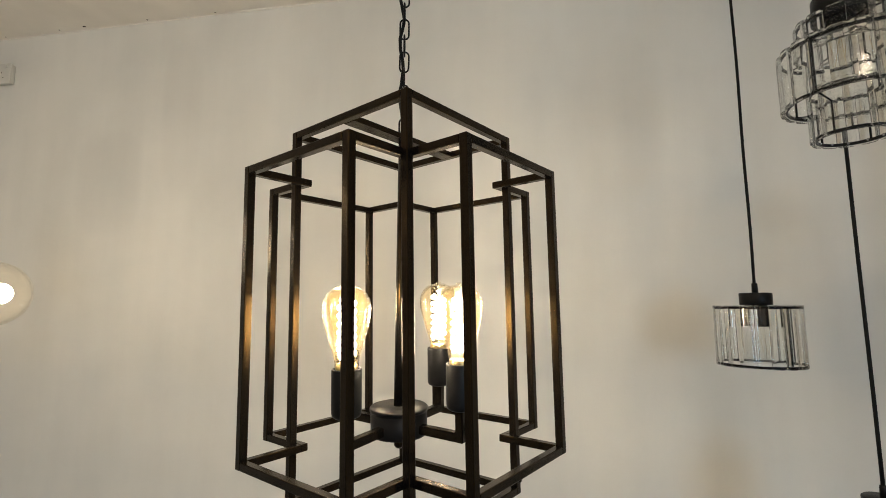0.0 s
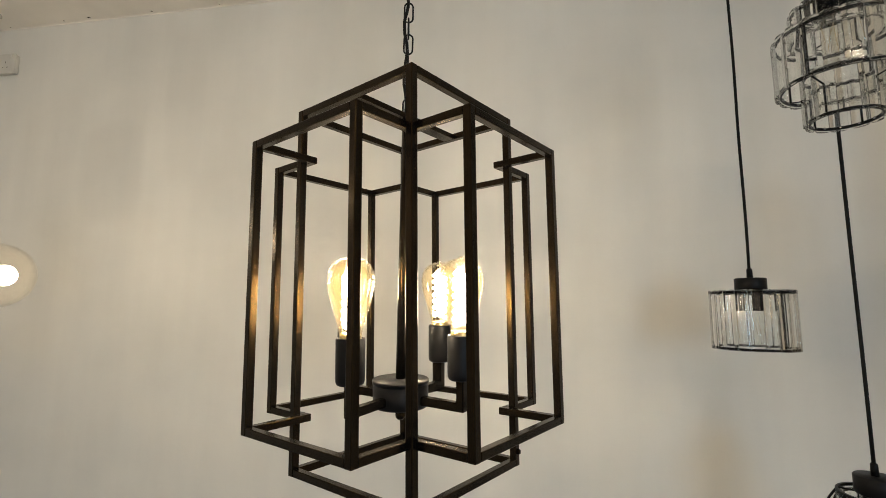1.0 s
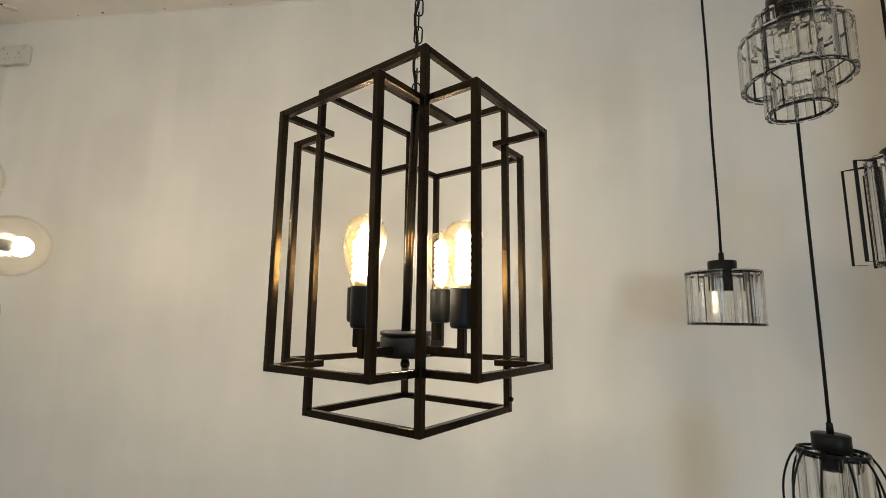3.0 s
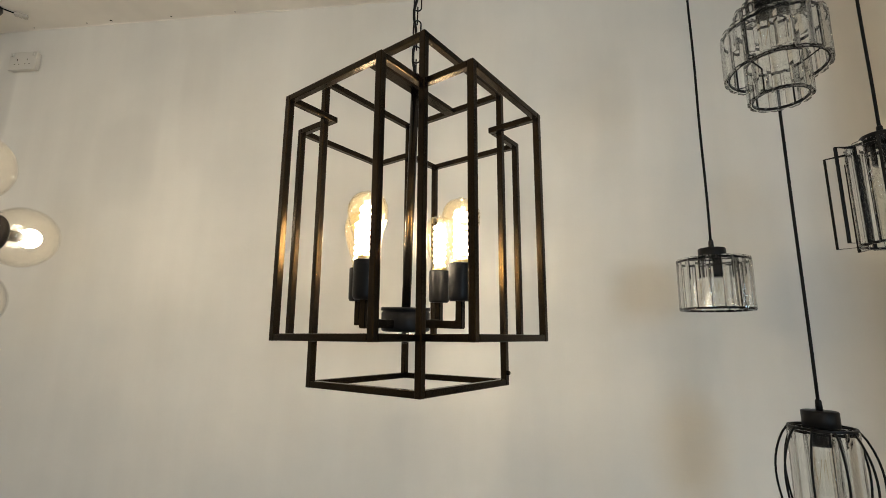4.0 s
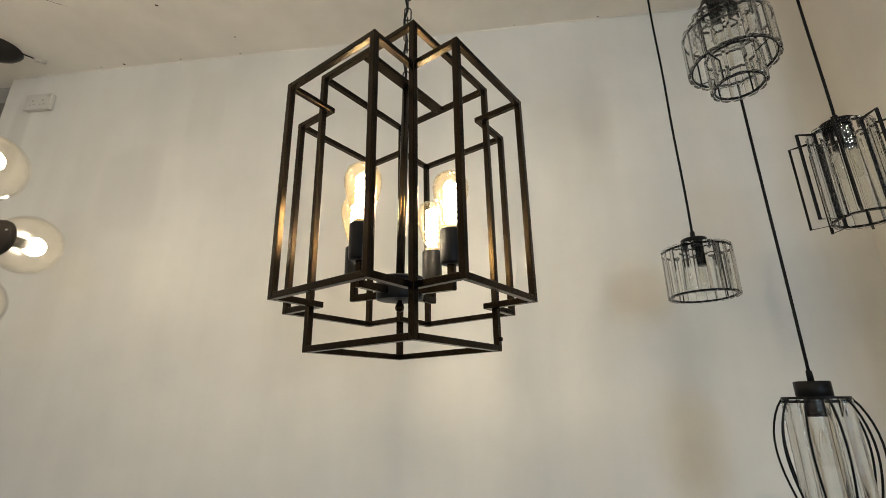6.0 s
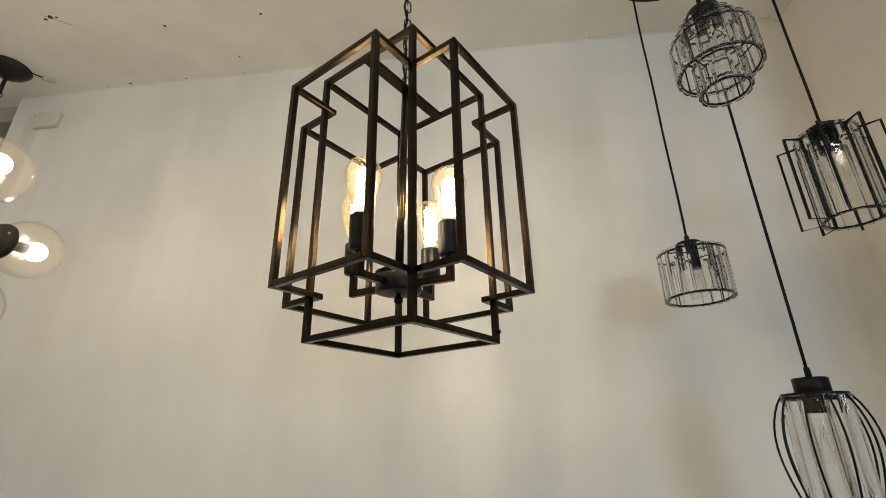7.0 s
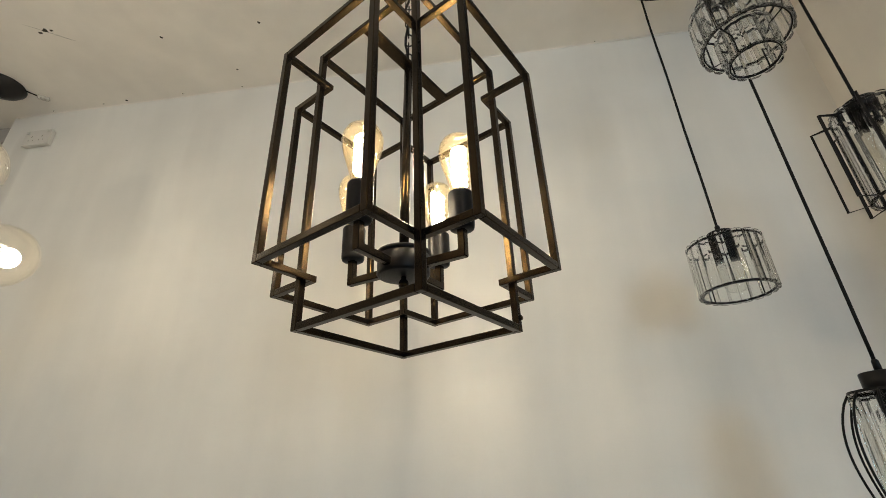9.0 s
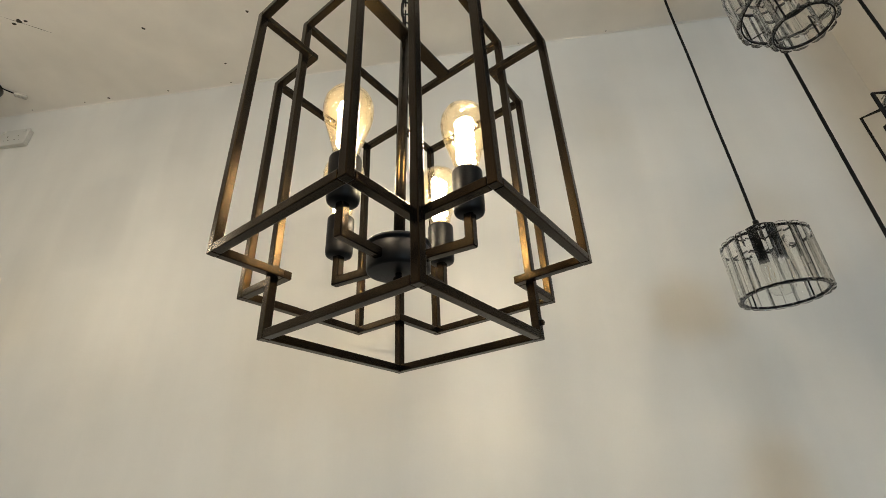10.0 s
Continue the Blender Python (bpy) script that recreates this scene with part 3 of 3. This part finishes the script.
# ---- globe chandelier at the other side ----
body = Vector((-1.14, 0.58, 1.86))
ch = thing("globe_chandelier", Matrix.Translation(body), "branching black chandelier with lit clear glass globes", "chandelier")
bm = bmesh.new()
tube(bm, [(0, 0, -0.25), (0, 0, CEILING - body.z)], 0.008, 14)
part("stem", bm, bronze, ch)
bm = bmesh.new()
lathe(bm, [(0, CEILING - body.z), (0.06, CEILING - body.z), (0.058, CEILING - body.z - 0.012), (0.03, CEILING - body.z - 0.03), (0, CEILING - body.z - 0.032)], 32)
part("canopy", bm, bronze, ch)
GLOBES = ((Vector((-0.978, 0.981, 1.829)), Vector((-0.04, -0.98, -0.05)), True), (Vector((-0.891, 0.784, 1.929)), Vector((-0.12, -0.2, -0.97)), True), (Vector((-1.033, 0.931, 1.676)), Vector((-0.3, -0.95, 0.1)), False),
          (Vector((-1.15, 0.42, 2.12)), Vector((0.0, 0.35, -0.9)), True), (Vector((-1.47, 0.74, 2.06)), Vector((0.7, -0.3, -0.6)), True))
R = 0.0715
for centre, back, lit in GLOBES:
    back.normalize()
    m = Matrix.Translation(centre - body) @ (-back).to_track_quat("Z", "Y").to_matrix().to_4x4()
    bm = bmesh.new()
    prof = [(R * math.sin(u), -R * math.cos(u)) for u in [0.60 + (math.pi - 0.60) * i / 20 for i in range(21)]]
    prof[-1] = (0, R)
    lathe(bm, prof, 44)
    lathe(bm, [(r * 0.965, z * 0.965) for r, z in prof], 44)
    g = part("globe", bm, globe_glass, ch, "clear slightly smoky glass globe", m)
    bm = bmesh.new()
    lathe(bm, [(0, -R - 0.010), (0.009, -R - 0.010), (0.010, -R - 0.002), (0.038, -R - 0.001), (0.041, -R + 0.001), (0.042, -R + 0.005), (0.042, -R + 0.012), (0.039, -R + 0.012), (0.038, -R + 0.006), (0, -R + 0.005)], 36)
    cap = part("cap", bm, cap_bronze, ch, "dark dished cap", m)
    for k in range(3):
        part("stud", mesh_of("stud", lathe(bmesh.new(), [(0, -0.002), (0.003, -0.001), (0.0035, 0.0015), (0, 0.002)], 12), steel), None, cap, "bright screw", pose(0.031 * math.cos(2.1 * k + 0.6), 0.031 * math.sin(2.1 * k + 0.6), -R - 0.0018))
    bm = bmesh.new()
    lathe(bm, [(0, -R + 0.008), (0.013, -R + 0.008), (0.013, -R + 0.064), (0.011, -R + 0.067), (0, -R + 0.067)], 24)
    part("lamp_holder", bm, holder_grey, ch, "pale metal lamp holder", m)
    bm = bmesh.new()
    lathe(bm, [(0, -0.006), (0.010, -0.005)] + [(0.0230 * math.sin(u), 0.0170 - 0.0230 * math.cos(u)) for u in [0.6 + (math.pi - 0.6) * i / 12 for i in range(12)]] + [(0, 0.0400)], 28)
    b = part("bulb", bm, globe_glow if lit else lamp_glass, ch, "lit round bulb" if lit else "unlit round bulb", m)
    bm = bmesh.new()
    end = centre - body + back * (R + 0.012)
    tube(bm, [end, end + back * 0.03, Vector((0, 0, end.z * 0.6))], 0.005, 10)
    part("arm", bm, bronze, ch, "slim dark metal arm")

# unseen opal lamps behind the walk; the first stands where the wall shadows point
op = thing("globe_pendant", pose(-1.95, -1.60, 2.05), "unseen lit small opal glass globe pendant on a black cord, added for its light", "pendant light", "opal pendants of the showroom")
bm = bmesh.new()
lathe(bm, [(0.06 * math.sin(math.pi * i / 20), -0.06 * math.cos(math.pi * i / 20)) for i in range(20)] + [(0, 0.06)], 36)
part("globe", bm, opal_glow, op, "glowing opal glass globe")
bm = bmesh.new()
lathe(bm, [(0, 0.09), (0.014, 0.09), (0.022, 0.084), (0.024, 0.056), (0.030, 0.051), (0, 0.051)], 28)
part("cap", bm, pendant_black, op, "black metal cap")
# two more made-up lamps, added to brighten the upper wall and ceiling
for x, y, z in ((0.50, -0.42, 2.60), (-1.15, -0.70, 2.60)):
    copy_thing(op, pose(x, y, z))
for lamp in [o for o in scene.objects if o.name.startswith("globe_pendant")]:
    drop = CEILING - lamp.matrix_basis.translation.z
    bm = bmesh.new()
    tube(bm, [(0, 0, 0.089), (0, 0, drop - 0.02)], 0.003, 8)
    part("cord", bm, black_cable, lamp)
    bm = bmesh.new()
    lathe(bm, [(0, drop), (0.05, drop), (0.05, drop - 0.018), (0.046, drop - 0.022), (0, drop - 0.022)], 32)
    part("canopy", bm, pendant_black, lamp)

# ceiling rose of a hanging lamp
rose = thing("ceiling_rose", pose(-1.676, 1.250, CEILING), "dark bronze domed ceiling rose with hook loop and loose wire", "ceiling rose")
bm = bmesh.new()
lathe(bm, [(0, 0), (0.068, 0.0), (0.070, -0.003), (0.068, -0.008), (0.056, -0.024), (0.036, -0.040), (0.018, -0.049), (0.009, -0.053), (0, -0.053)], 40)
part("dome", bm, bronze, rose)
bm = bmesh.new()
tube(bm, [(0, 0, -0.05), (0, 0, -0.125)], 0.0065, 12)
part("stem", bm, bronze, rose)
bm = bmesh.new()
tube(bm, [(0.011 * math.cos(2 * math.pi * i / 20), 0.004, -0.134 + 0.011 * math.sin(2 * math.pi * i / 20)) for i in range(20)], 0.002, 8, closed=True)
part("loop", bm, bronze, rose)
bm = bmesh.new()
tube(bm, [(0.055, 0.020, -0.006), (0.070, 0.045, -0.006), (0.082, 0.062, -0.005)], 0.0025, 8)
part("wire", bm, black_cable, rose, "short black wire end")
bm = soft_box((-0.019, -0.008, -0.012), (0.019, 0.008, 0.0), 0.002)
for i in range(3):
    lathe(bm, [(0, -0.0155), (0.0042, -0.0155), (0.0042, -0.011), (0, -0.011)], 12, pose(-0.012 + 0.012 * i, 0, 0))
part("terminal_block", bm, clear_plastic, rose, "translucent white terminal block", pose(0.096, 0.074, -0.0005, 0, 0, 40))

# ---- double wall socket ----
sock = thing("wall_socket", pose(-1.622, WALL_Y, 2.602), "white double power socket on a raised box, high on the wall", "wall socket")
part("back_box", soft_box((-0.0555, -0.013, -0.034), (0.0555, 0.0, 0.034), 0.003), plastic, sock, "white surface box")
part("face_plate", soft_box((-0.0585, -0.021, -0.037), (0.0585, -0.0132, 0.037), 0.003, 3), plastic, sock, "white face plate")
for s in (-1, 1):
    part("switch", soft_box((s * 0.044 - 0.005, -0.0250, 0.018), (s * 0.044 + 0.005, -0.0205, 0.031), 0.0015), plastic, sock, "white rocker switch")
    for dx, dz, ww, hh in ((0, 0.004, 0.0016, 0.0035), (-0.009, -0.014, 0.0026, 0.0014), (0.009, -0.014, 0.0026, 0.0014)):
        cx = s * 0.022
        part("pin_hole", soft_box((cx + dx - ww, -0.0213, dz - hh), (cx + dx + ww, -0.0195, dz + hh), 0.0004, 1), hole_dark, sock, "dark pin slot")
